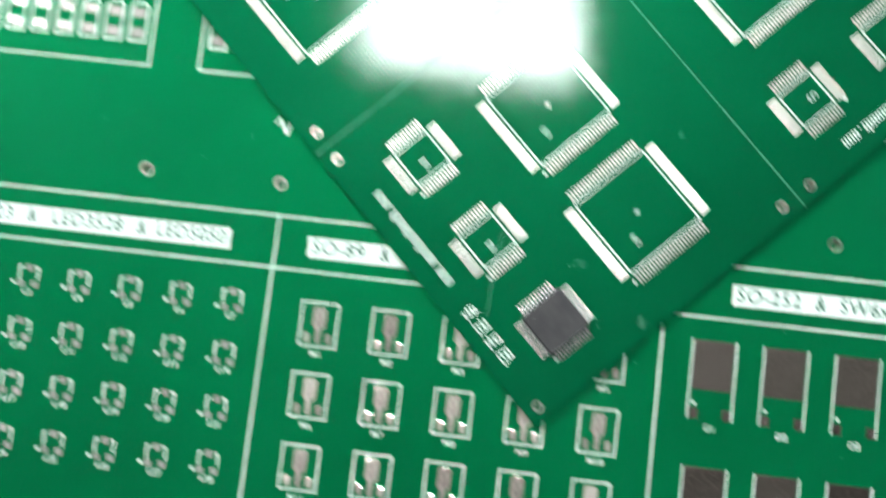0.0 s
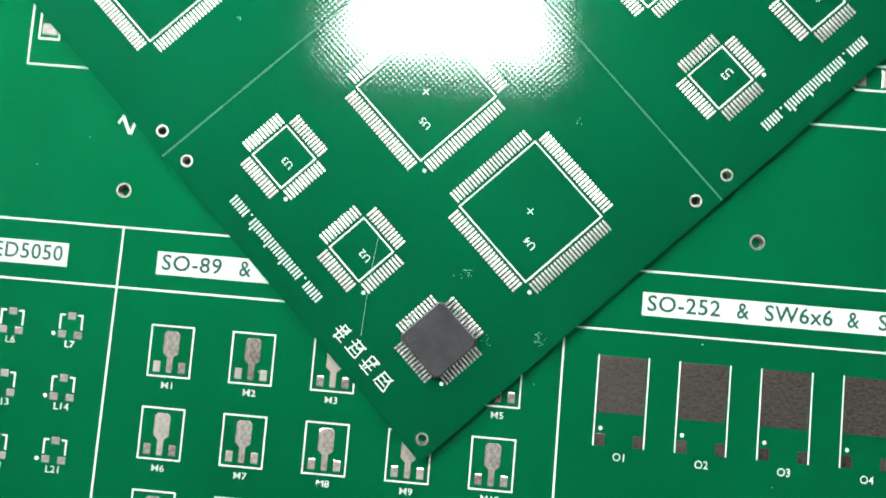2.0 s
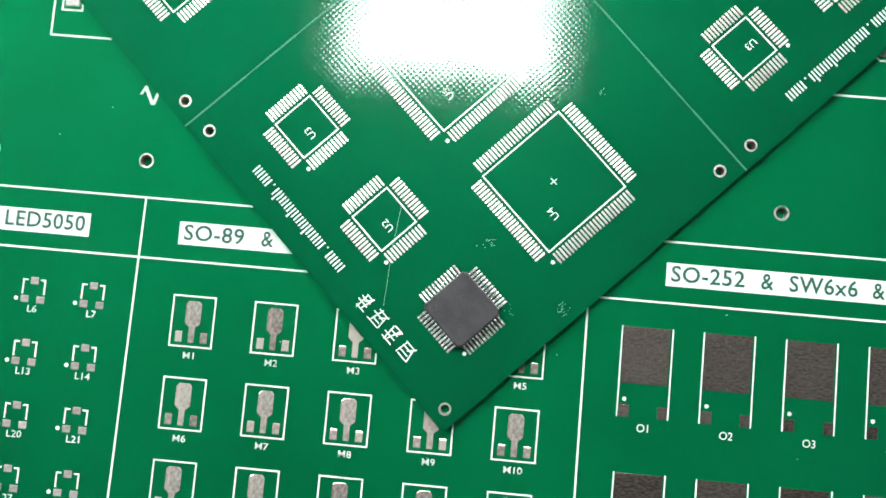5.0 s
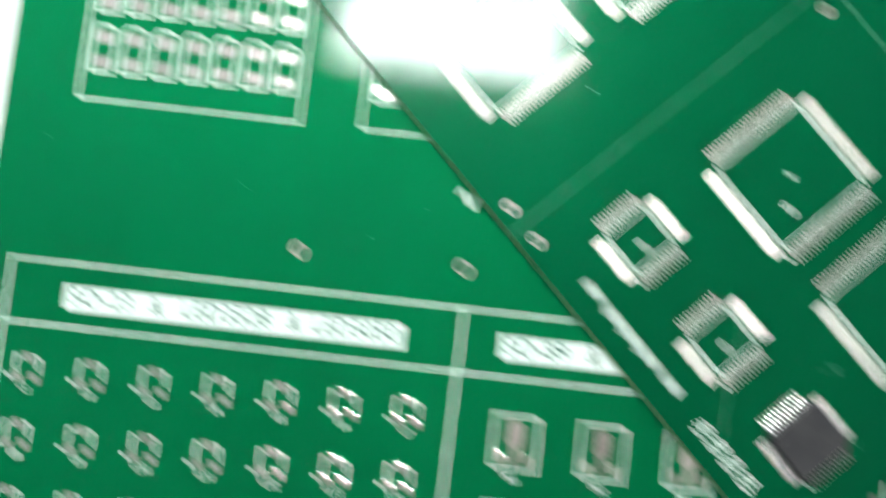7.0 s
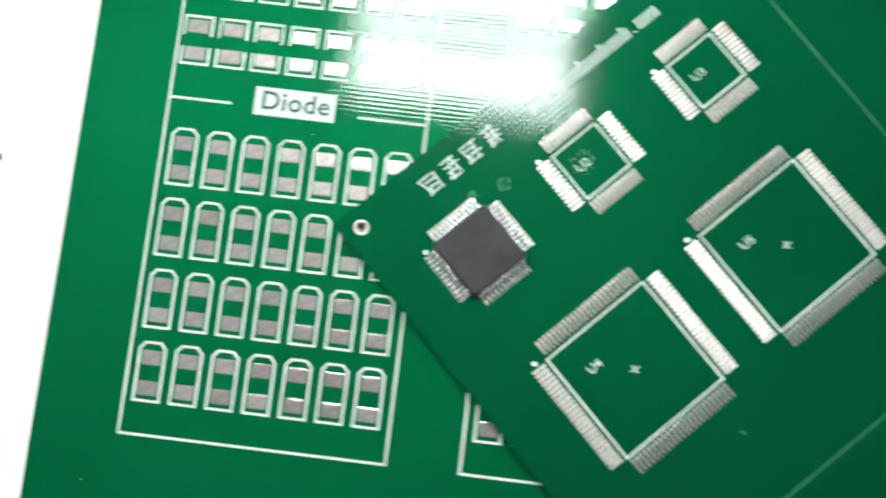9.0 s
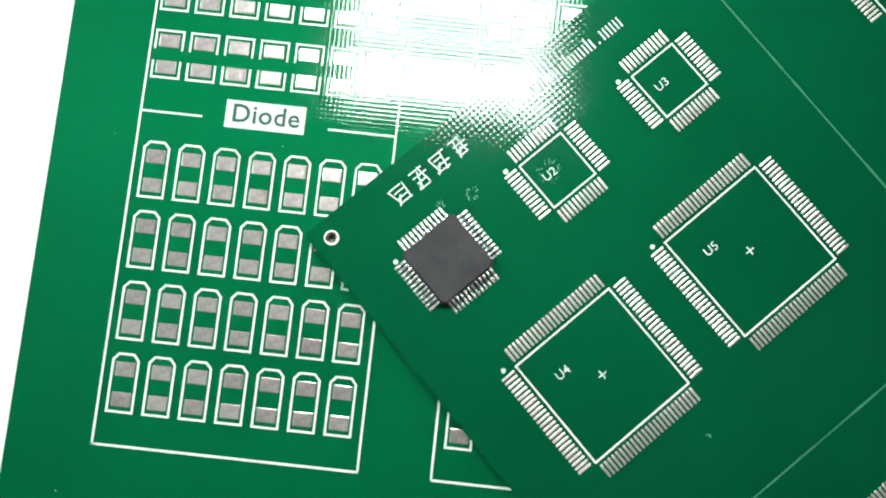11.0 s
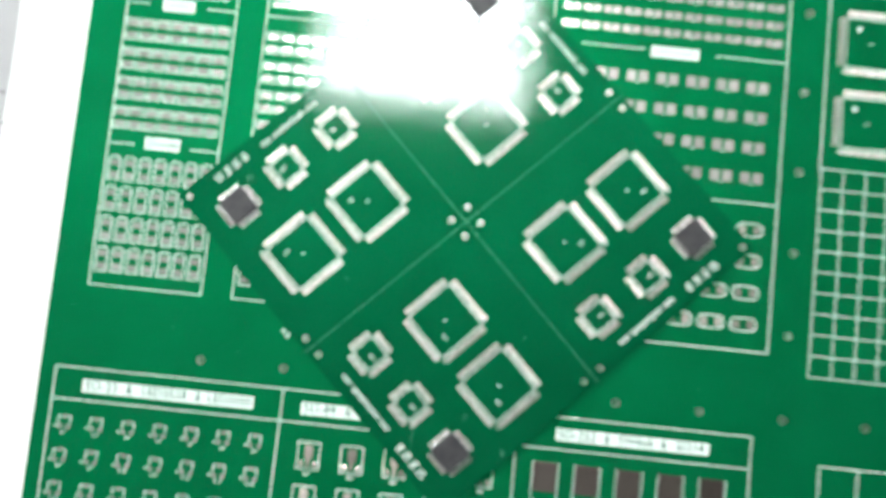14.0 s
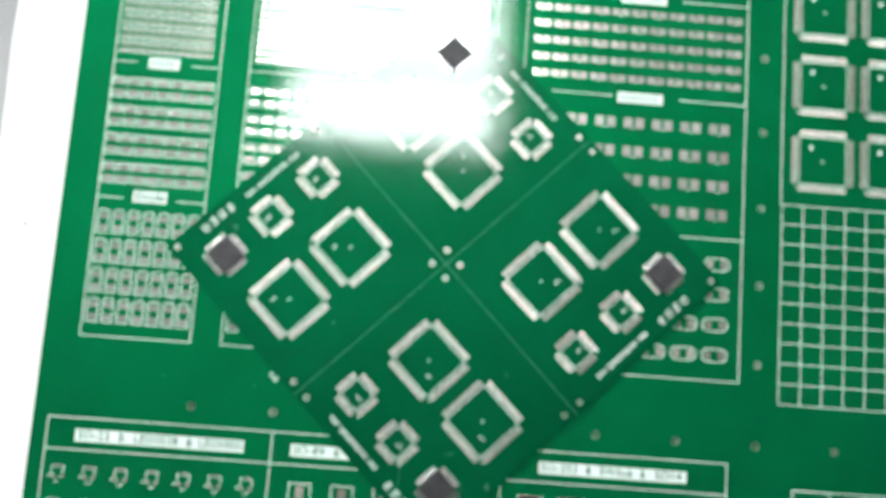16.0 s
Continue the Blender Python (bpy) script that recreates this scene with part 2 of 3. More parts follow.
def slab_with_holes(name, loop, holes, top, thick, mat, side_mat):
    """A board: outer loop and round holes (x, y, radius) that go right through."""
    bm = bmesh.new()
    loops, edges = [], []
    for pts in [loop, *[disc(x, y, r, 20) for x, y, r in holes]]:
        vs = [bm.verts.new((x * MM, y * MM, top * MM)) for x, y in pts]
        loops.append(vs)
        edges += [bm.edges.new((vs[i], vs[(i + 1) % len(vs)])) for i in range(len(vs))]
    bmesh.ops.triangle_fill(bm, edges=edges, use_beauty=True, use_dissolve=False, normal=(0, 0, 1))
    tops = list(bm.faces)
    low = {v: bm.verts.new((v.co.x, v.co.y, (top - thick) * MM)) for vs in loops for v in vs}
    for f in tops:
        if f.normal.z < 0:
            f.normal_flip()
    for f in tops:
        bm.faces.new([low[v] for v in reversed(f.verts)])
    for k, vs in enumerate(loops):
        n = len(vs)
        for i in range(n):
            a, b = vs[i], vs[(i + 1) % n]
            f = bm.faces.new((b, a, low[a], low[b]) if k == 0 else (a, b, low[b], low[a]))
            f.material_index = 1
    bmesh.ops.recalc_face_normals(bm, faces=bm.faces)
    me = bpy.data.meshes.new(name)
    bm.to_mesh(me)
    bm.free()
    me.materials.append(mat)
    me.materials.append(side_mat)
    return me


def ring_mesh(name, r0, r1, z0, z1, mat, n=20):
    verts, faces = [], []
    for i in range(n):
        c, s = math.cos(2 * math.pi * i / n), math.sin(2 * math.pi * i / n)
        verts += [(r1 * c, r1 * s, 0.0), (r1 * 0.97 * c, r1 * 0.97 * s, z1), (r0 * 1.06 * c, r0 * 1.06 * s, z1), (r0 * c, r0 * s, z1 - 0.05), (r0 * c, r0 * s, z0)]
    for i in range(n):
        j = (i + 1) % n
        for k in range(4):
            faces.append((5 * i + k, 5 * j + k, 5 * j + k + 1, 5 * i + k + 1))
    return mesh_of(name, verts, faces, mat)


# ---------------------------------------------------------------- room shell
def box_mesh(name, x0, y0, z0, x1, y1, z1, mat, soft=0.0):
    bm = bmesh.new()
    bmesh.ops.create_cube(bm, size=1.0)
    for v in bm.verts:
        v.co = Vector(((x0 + x1) / 2 + v.co.x * (x1 - x0), (y0 + y1) / 2 + v.co.y * (y1 - y0), (z0 + z1) / 2 + v.co.z * (z1 - z0)))
    if soft:
        bmesh.ops.bevel(bm, geom=list(bm.edges), offset=soft, segments=2, affect="EDGES")
    me = bpy.data.meshes.new(name)
    bm.to_mesh(me)
    bm.free()
    me.materials.append(mat)
    return me


def structure(name, me, label, category):
    return tagged(new(name, me), label, category, kind="structure")


RX0, RX1, RY0, RY1, RZ0, RZ1 = -2.0, 2.6, -2.4, 3.0, -0.76, 2.0
structure("floor", box_mesh("floor", RX0, RY0, RZ0 - 0.1, RX1, RY1, RZ0, FLOOR), "grey vinyl floor under the work table", "floor")
# added walls, out of view: bright in the west, dim on the other sides
structure("wall_west", box_mesh("wall_west", RX0 - 0.1, RY0, RZ0, RX0, RY1, RZ1, WHITE_WALL), "unseen white wall, added to brighten reflections from the left", "wall")
structure("wall_east", box_mesh("wall_east", RX1, RY0, RZ0, RX1 + 0.1, RY1, RZ1, PLASTER), "unseen grey wall, added to keep bounced light low", "wall")
structure("wall_south", box_mesh("wall_south", RX0 - 0.1, RY0 - 0.1, RZ0, RX1 + 0.1, RY0, RZ1, PLASTER), "unseen grey wall, added to keep bounced light low", "wall")
structure("wall_north", box_mesh("wall_north", RX0 - 0.1, RY1, RZ0, RX1 + 0.1, RY1 + 0.1, RZ1, PLASTER), "unseen grey wall, added to keep bounced light low", "wall")
# added ceiling, out of view, dark to hold down reflections on the boards
structure("ceiling", box_mesh("ceiling", RX0 - 0.1, RY0 - 0.1, RZ1, RX1 + 0.1, RY1 + 0.1, RZ1 + 0.1, CEILING), "unseen dark ceiling, added so the lacquer mirrors little light", "ceiling")


def ceiling_light(x, y):
    """A square fitting with three long diffusers between white bars, hung just under the ceiling."""
    lamp = thing("ceiling_light", "square white ceiling light with three glowing diffusers", "lamp", pose(x, y, RZ1 - 0.05), "ceiling lights")
    put("housing", box_mesh("housing", -0.30, -0.30, 0.012, 0.30, 0.30, 0.05, LAMP_METAL, 0.004), lamp)
    for i in range(3):
        y0 = -0.285 + i * 0.195
        put("diffuser", box_mesh("diffuser", -0.235, y0, 0.0, 0.265, y0 + 0.158, 0.012, GLOW), lamp, label="glowing white diffuser")
    return lamp


lamp = ceiling_light(-0.122, 0.82)
# two unseen fittings, added to brighten the boards from north and north-west
copy_thing(lamp, pose(-0.122, 2.3, RZ1 - 0.05))
copy_thing(lamp, pose(-1.62, 0.82, RZ1 - 0.05))


# work table with its white sheet, down to the floor
table = thing("work_table", "light grey work table under a white sheet", "table")
put("tabletop", box_mesh("tabletop", -0.62, -0.42, -0.0386, 0.78, 0.42, -0.0046, TABLE_GREY, 0.002), table)
for lx in (-0.58, 0.74):
    for ly in (-0.38, 0.38):
        put("leg", box_mesh("leg", lx - 0.02, ly - 0.02, RZ0, lx + 0.02, ly + 0.02, -0.0386, TABLE_GREY, 0.003), table)


def wavy_sheet(name, x0, y0, x1, y1, z0, z1, amp, mat, seed):
    """A thin sheet whose cut edges run slightly uneven."""
    rnd = random.Random(seed)
    pts = []
    for (ax, ay), (bx, by) in zip(rect(x0, y0, x1, y1), rect(x0, y0, x1, y1)[1:] + rect(x0, y0, x1, y1)[:1]):
        n = max(2, int(math.hypot(bx - ax, by - ay) / 12))
        for i in range(n):
            f = i / n
            k = 0.0 if i == 0 else rnd.uniform(-amp, amp)
            pts.append((ax + (bx - ax) * f + (k if ax == bx else 0), ay + (by - ay) * f + (k if ay == by else 0)))
    return prisms(name, [pts], z0, z1, mat, True)


sheet = thing("white_sheet", "thick white sheet lying on the table under the board", "sheet")
put("sheet", wavy_sheet("sheet", -117.5, -160, 190, 150, -4.6, -1.6, 0.35, WHITE_BOARD, 3), sheet)
for y0, y1, x1 in ((-13.5, -5.6, -128.4), (2.0, 10.9, -127.5)):
    strip = thing("white_strip", "narrow white plastic strip lying on the grey table", "strip", group="white strips on the table")
    put("strip", prisms("strip", [soft_rect(-152, y0, x1, y1, 0.8)], -4.6, -3.4, WHITE_BOARD, True), strip)


def brass_knob(x, y):
    """A low turned knob: white foot, brown domed cap."""
    knob = thing("brass_knob", "small brown metal knob on a white foot, on the table", "knob", pose(x * MM, y * MM, -4.6 * MM))
    for name, prof, mat in (("foot", [(3.9, 0.0), (3.9, 0.8), (3.5, 1.2), (0.0, 1.2)], WHITE_BOARD), ("cap", [(2.7, 1.2), (2.7, 2.0), (2.2, 2.5), (1.2, 2.8), (0.0, 2.9)], BRASS)):
        n, verts, faces = 24, [], []
        for r, z in prof:
            verts += [(r * math.cos(2 * math.pi * i / n), r * math.sin(2 * math.pi * i / n), z) for i in range(n)]
        for k in range(len(prof) - 1):
            faces += [(k * n + i, k * n + (i + 1) % n, (k + 1) * n + (i + 1) % n, (k + 1) * n + i) for i in range(n)]
        put(name, mesh_of(name, verts, faces, mat), knob)


brass_knob(-131.0, 15.6)
specks = []
rnd = random.Random(8)
for sx, sy, r in [(-117.6, -11.5, 0.55), (-117.2, -19.5, 0.35), (-117.4, -22.8, 0.4), (-107.8, 2.6, 0.4), (-117.3, 13.0, 0.4), (-118.2, -10.8, 0.3), (-118.6, 21.0, 0.5)]:
    specks.append([(sx + (r * rnd.uniform(0.6, 1.2)) * math.cos(a * 0.7), sy + (r * rnd.uniform(0.6, 1.2)) * math.sin(a * 0.7)) for a in range(9)])
dirt = tagged(new("dirt_specks", prisms("dirt_specks", specks, -1.7, -1.55, DIRT)), "small dark dirt specks on the white sheet", "dirt", kind="stuff")

# ---------------------------------------------------------------- the large circuit board
BX0, BX1, BY0, BY1, THICK = -98.9, 150.0, -128.0, 112.0, 1.6
PITCH = 20.2
hole_places = [(-60.5 + PITCH * i, -40.0) for i in range(11) if i not in (2, 3, 4)] + [(80.95, -40.0 + 20.33 * i) for i in range(1, 8)]
board = thing("circuit_board", "large glossy green circuit board with white printed sections", "circuit board")
put("substrate", slab_with_holes("substrate", soft_rect(BX0, BY0, BX1, BY1, 0.6), [(x, y, 0.78) for x, y in hole_places], 0.0, THICK, MASK, GLASS_EDGE), board)
ring = ring_mesh("hole_ring", 0.74, 0.97, -THICK, 0.045, RING)
plug = prisms("hole_plug", [disc(0, 0, 0.75, 16)], -1.55, -1.3, MASK)
for x, y in hole_places:
    r = put("hole_ring", ring, board, x, y)
    put("hole_plug", plug, r)

# printed frames of the sections
LW = 0.25


def frame_lines(name, segments, w=LW):
    for s in segments:
        put(name, prisms(name, [bar(*s, w)], INK0, INK1, SILK), board)


def title_plate(words, x0, y0, x1, y1):
    """A white plate with green words: each word runs from one x to another."""
    p = put("title_plate", prisms("title_plate", [rect(x0, y0, x1, y1)], INK0, INK1, SILK), board, label="white printed title plate with green letters")
    for text, a, b in words:
        word(text, 1.93, p, (a + b) / 2, (y0 + y1) / 2 + 0.03, INK1 + 0.012, mat=INK_GREEN, spacing=1.06, width=b - a)
    return p


YT, YL = -44.75, -52.42
XH, XJ, XO, XR = -95.0, -39.75, 17.3, 73.9
frame_lines("header_line", [(XH, YT, XR, YT), (XH, YL, XR, YL), (XH, YT, XH, -122), (XJ, YT, XJ - 0.7, -122), (XO, YT, XO + 0.4, -122), (XR, YT, XR, -122), (XH, -122, XR, -122)])
title_plate([("SO-23", -87.2, -79.6), ("&", -77.5, -75.9), ("LED3528", -73.6, -62.9), ("&", -60.8, -59.2), ("LED5050", -57.7, -47.3)], -88.0, -50.42, -46.6, -47.42)
title_plate([("SO-89", -34.33, -26.6), ("&", -24.4, -22.85)], -35.0, -50.36, -3.0, -47.42)
title_plate([("SO-252", 27.38, 36.45), ("&", 38.42, 39.98), ("SW6x6", 41.93, 50.3), ("&", 52.06, 53.55), ("SO14", 55.9, 62.6)], 26.75, -50.3, 63.8, -47.38)

AL, AR, BL, BR, CL, CR, YB, YTOP = -90.0, -62.5, -54.9, 9.2, 17.0, 76.2, -24.4, 104.0
for name, x0, x1 in (("left_frame_line", AL, AR), ("middle_frame_line", BL, BR), ("right_frame_line", CL, CR)):
    frame_lines(name, [(x0, YB, x1, YB), (x0, YB, x0, YTOP), (x1, YB, x1, YTOP), (x0, YTOP, x1, YTOP)])
frame_lines("divider_line", [(AL, 10.95, -83.5, 10.95), (-69.7, 10.95, AR, 10.95)])
frame_lines("divider_line", [(AL, 46.95, -84.2, 46.95), (-69.7, 46.95, AR, 46.95)])
frame_lines("divider_line", [(BL, 46.95, -30.0, 46.95), (-16, 46.95, BR, 46.95)])
frame_lines("divider_line", [(24.6, 48.3, 40.4, 48.3), (58.4, 48.3, CR, 48.3)])
frame_lines("divider_line", [(CL, 12.0, CR, 12.0)])
frame_lines("divider_line", [(24.6, 75.6, 40.4, 75.6), (58.4, 75.6, CR, 75.6)])
title_plate([("Diode", -80.2, -73.0)], -80.95, 10.06, -72.35, 13.1)


def barred_plate(x0, y0, x1, y1, n):
    """A plate whose letters cannot be read: plain green bars."""
    p = title_plate([], x0, y0, x1, y1)
    step = (x1 - x0 - 2.0) / n
    loops = [rect(x0 + 1.0 + step * i + k * step * 0.42, y0 + 0.8, x0 + 1.0 + step * (i + 0.16) + k * step * 0.42, y1 - 0.8) for i in range(n) for k in (0, 1)]
    put("unreadable_letters", prisms("unreadable_letters", loops, INK1, INK1 + 0.012, INK_GREEN), p)


barred_plate(-81.0, 45.5, -73.0, 48.5, 4)
barred_plate(42.0, 46.6, 54.0, 49.4, 6)
barred_plate(42.0, 74.2, 54.0, 77.0, 6)
barred_plate(-29.0, 45.5, -17.0, 48.5, 6)

# faint strokes of a large printed word that runs under the smaller panel
put("printed_strokes", prisms("printed_strokes", [bar(-41.95, -31.25, -41.5, -30.4, 0.28), bar(-41.4, -30.55, -40.5, -32.4, 0.45), bar(-40.25, -32.45, -39.7, -30.7, 0.4)], INK0, INK1, SILK), board)

# footprints of the lower sections -------------------------------------------------
DOT = prisms("pin_dot", [disc(0, 0, 0.26, 12)], INK0, INK1, SILK)
L_INK = prisms("corner_mark", [corner(-1.42, 0.1, 0.6, -1.82, 0.2)], INK0, INK1, SILK)
L_INK2 = prisms("corner_mark", [corner(1.38, 0.1, -0.6, -1.82, 0.2)], INK0, INK1, SILK)
L_PAD = raised("pad", rect(-0.5, -0.45, 0.5, 0.45), TIN_SMALL)
for r in range(4):
    for c in range(7):
        f = put("footprint", L_INK, board, -91.2 + 7.68 * c - (0.12 * r), -56.6 - 7.88 * r)
        put("corner_mark", L_INK2, f)
        put("pin_dot", DOT, f, -2.15, -2.35)
        for px, py in ((0, 0), (-1.05, -2.36), (1.02, -2.4)):
            put("pad", L_PAD, f, px, py)
        word("L%d" % (7 * r + c + 1), 0.85, f, 0.05, -3.62, INK1, name="designator", squeeze=1.1)

D_INK = band("diode_outline", [(0, 0), (0, -5.95), (4.35, -5.95), (4.35, -0.65), (3.75, 0)], 0.24, SILK)
D_PAD = raised("pad", rect(-1.73, -0.72, 1.73, 0.72), TIN_SMALL)
for c in range(7):
    f = put("footprint", D_INK, board, -94.0 + 7.66 * c, -91.95)
    put("pad", D_PAD, f, 2.2, -1.45)
    put("pad", D_PAD, f, 2.2, -4.65)
    word("D%d" % (c + 1), 1.05, f, 2.2, -7.3, INK1, name="designator", squeeze=1.1)

M_INK = band("outline", [(0, 0), (0, -6.35), (5.35, -6.35), (5.35, 0)], 0.2, SILK)
M_PAD = raised("tab_pad", [(2.05, -0.6), (1.7, -0.95), (1.7, -3.4), (2.3, -3.95), (2.3, -5.85), (3.05, -5.85), (3.05, -3.95), (3.65, -3.4), (3.65, -0.95), (3.3, -0.6)], TIN, 0.07)
M_SMALL = raised("pad", rect(-0.44, -0.68, 0.44, 0.68), TIN)
for r in range(3):
    for c in range(5):
        f = put("footprint", M_INK, board, -34.65 + 10.43 * c - 0.1 * r, -56.8 - 10.32 * r)
        put("tab_pad", M_PAD, f)
        put("pad", M_SMALL, f, 1.08, -5.15)
        put("pad", M_SMALL, f, 4.28, -5.15)
        word("M%d" % (5 * r + c + 1), 0.82, f, 2.7, -7.5, INK1, name="designator", squeeze=1.15)

T_INK = band("outline", [(0, 0), (0, -3.68), (7.25, -3.68), (7.25, 0)], 0.2, SILK)
T_TAB = raised("tab_pad", rect(1.75, 0.2, 5.55, 2.55), TIN)
T_PAD = raised("pad", rect(-0.65, -1.1, 0.65, 1.1), TIN)
for r in range(2):
    for c in range(5):
        f = put("footprint", T_INK, board, -36.2 + 10.6 * c, -93.05 - 15.0 * r)
        put("tab_pad", T_TAB, f)
        put("centre_dot", DOT, f, 3.62, -1.75)
        for px in (1.3, 3.62, 5.95):
            put("pad", T_PAD, f, px, -5.1)

O_INK = prisms("side_line", [bar(0, -0.05, 0, -11.1, 0.17)], INK0, INK1, SILK)
# tin painted dark brown here, standing in for a dark reflection
O_TAB = raised("tab_pad", rect(0.15, -7.05, 5.95, -0.05), TIN_DARK_MIRROR)
O_PAD = raised("pad", rect(-0.63, -0.75, 0.63, 0.75), TIN_DARK_MIRROR)
for r in range(3):
    for c in range(5):
        f = put("footprint", O_INK, board, 21.85 + 10.07 * c + 0.15 * r, -55.65 - 17.9 * r)
        put("side_line", O_INK, f, 6.25, 0)
        put("pin_dot", DOT, f, 0.8, -9.0)
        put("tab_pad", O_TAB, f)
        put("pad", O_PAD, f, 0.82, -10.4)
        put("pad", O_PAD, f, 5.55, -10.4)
        word("O%d" % (5 * r + c + 1), 0.95, f, 3.35, -12.45, INK1, name="designator", squeeze=0.95)

# footprints of the upper left sections ----------------------------------------------
V_INK = band("diode_outline", [(0, 0), (2.64, 0), (2.64, 5.35), (2.1, 5.95), (0.54, 5.95), (0, 5.35)], 0.24, SILK)
V_PAD = raised("pad", rect(-1.0, -0.74, 1.0, 0.74), TIN_SMALL)
for r in range(4):
    for c in [*range(7), 9.3, 10.3]:
        f = put("footprint", V_INK, board, -89.02 + 3.787 * c, -20.95 + 7.54 * r)
        put("pad", V_PAD, f, 1.34, 1.28)
        put("pad", V_PAD, f, 1.34, 4.4)

C_INK = prisms("bracket", [bracket(0, 2.95, 0, 1.85, 0.24)], INK0, INK1, SILK)
C_INK2 = prisms("bracket", [bracket(0, 2.95, 5.2, -2.1, 0.24)], INK0, INK1, SILK)
C_PAD = raised("pad", rect(-1.1, -0.72, 1.1, 0.72), TIN_SMALL)
for r in range(4):
    for c in [*range(7), *[9.3 + i for i in range(8)]]:
        if c > 10 and 14.7 + 7.57 * r < 8.0 + 3.9 * (c - 9.3):
            continue
        f = put("footprint", C_INK, board, -89.48 + 3.807 * c, 14.75 + 7.57 * r)
        put("bracket", C_INK2, f)
        put("pad", C_PAD, f, 1.47, 1.15)
        put("pad", C_PAD, f, 1.47, 4.1)

# the densest rows, far from the camera, in one mesh each
def fine_rows(x0, x1, y0, rows):
    ink, pads = [], []
    n = int((x1 - x0) / 2.02)
    for r in range(rows):
        for c in range(n):
            x, y = x0 + 2.02 * c, y0 + 3.72 * r
            if -29.5 < x < -16.5 and 58.5 < y < 67.5:
                continue
            ink += [bar(x, y, x + 1.6, y, 0.16), bar(x, y, x, y + 1.0, 0.16), bar(x + 1.6, y, x + 1.6, y + 1.0, 0.16),
                    bar(x, y + 3.0, x + 1.6, y + 3.0, 0.16), bar(x, y + 3.0, x, y + 2.0, 0.16), bar(x + 1.6, y + 3.0, x + 1.6, y + 2.0, 0.16)]
            pads += [rect(x + 0.2, y + 0.2, x + 1.4, y + 1.15), rect(x + 0.2, y + 1.85, x + 1.4, y + 2.8)]
    f = put("fine_outline_field", prisms("fine_outline_field", ink, INK0, INK1, SILK), board, kind="stuff", label="white printed outlines of tiny parts")
    put("fine_pad_field", prisms("fine_pad_field", pads, PAD0, PAD1, TIN_SMALL), f, kind="stuff")


fine_rows(-88.8, -63.4, 49.5, 12)
fine_rows(-53.6, 8.6, 49.5, 12)

# right-hand sections ------------------------------------------------------------------
P_PAD = raised("pad", rect(-1.12, -1.35, 1.12, 1.35), TIN_SMALL)
P_INK = prisms("pair_mark", [bar(-0.5, -1.6, 0.5, -1.6, 0.12)], INK0, INK1, SILK)
for r in range(4):
    for c in range(7):
        f = put("footprint", P_INK, board, 23.95 + 7.55 * c, 18.3 + 7.64 * r)
        put("pad", P_PAD, f, -1.5, 0)
        put("pad", P_PAD, f, 1.5, 0)
S_PAD = raised("pad", rect(-0.95, -0.9, 0.95, 0.9), TIN_SMALL)
S_INK = prisms("pair_mark", [bar(-0.3, -0.95, 0.3, -0.95, 0.12)], INK0, INK1, SILK)
for r in range(5):
    for c in range(11):
        f = put("footprint", S_INK, board, 21.2 + 5.13 * c, 53.1 + 4.57 * r)
        put("pad", S_PAD, f, -1.17, 0)
        put("pad", S_PAD, f, 1.17, 0)
for r in range(3):
    for c in range(8):
        f = put("footprint", P_INK, board, 21.5 + 7.2 * c, 82.0 + 7.0 * r)
        put("pad", P_PAD, f, -2.1, 0)
        put("pad", P_PAD, f, 2.1, 0)
K_PTS = [(-2.2, -1.6), (2.2, -1.6), (3.0, -1.0), (3.2, 0), (3.0, 1.0), (2.2, 1.6), (-2.2, 1.6), (-3.0, 1.0), (-3.2, 0), (-3.0, -1.0)]
K_INK = band("capsule_outline", K_PTS, 0.24, SILK)
K_PAD = raised("pad", rect(-0.75, -1.05, 0.75, 1.05), TIN)
for r in range(4):
    for c in range(3 if r < 2 else 2):
        f = put("footprint", K_INK, board, 69.8 - 7.95 * c, -17.95 + 7.77 * r)
        put("pad", K_PAD, f, -1.75, 0)
        put("pad", K_PAD, f, 1.75, 0)

# square grid and the lower right frame
GX, GY0, GY1 = 86.5, -29.05, 22.55
gl = [(GX, GY0 + (GY1 - GY0) / 10 * i, 142, GY0 + (GY1 - GY0) / 10 * i) for i in range(11)] + [(GX + 5.55 * i, GY0, GX + 5.55 * i, GY1) for i in range(11)]
frame_lines("grid_line", gl, 0.22)
frame_lines("right_section_line", [(86.1, 22.55, 86.1, 104), (86.1, 104, 142, 104)])
frame_lines("lower_right_line", [(90.6, -50.1, 142, -50.1), (90.6, -50.1, 90.6, -122), (99.9, -50.1, 99.9, -122), (109.1, -50.1, 109.1, -122), (118.4, -50.1, 118.4, -122)])


# ---------------------------------------------------------------- quad footprints
def qfp_sites(n, inner, outer, w=0.29):
    """Pad centres and turns of a square package with n pads a side."""
    res = []
    for side in range(4):
        for i in range(n):
            a = (i - (n - 1) / 2) * 0.5
            d = (inner + outer) / 2
            res.append(((a, -d, 0), (d, a, 90), (a, d, 0), (-d, a, 90))[side])
    return res


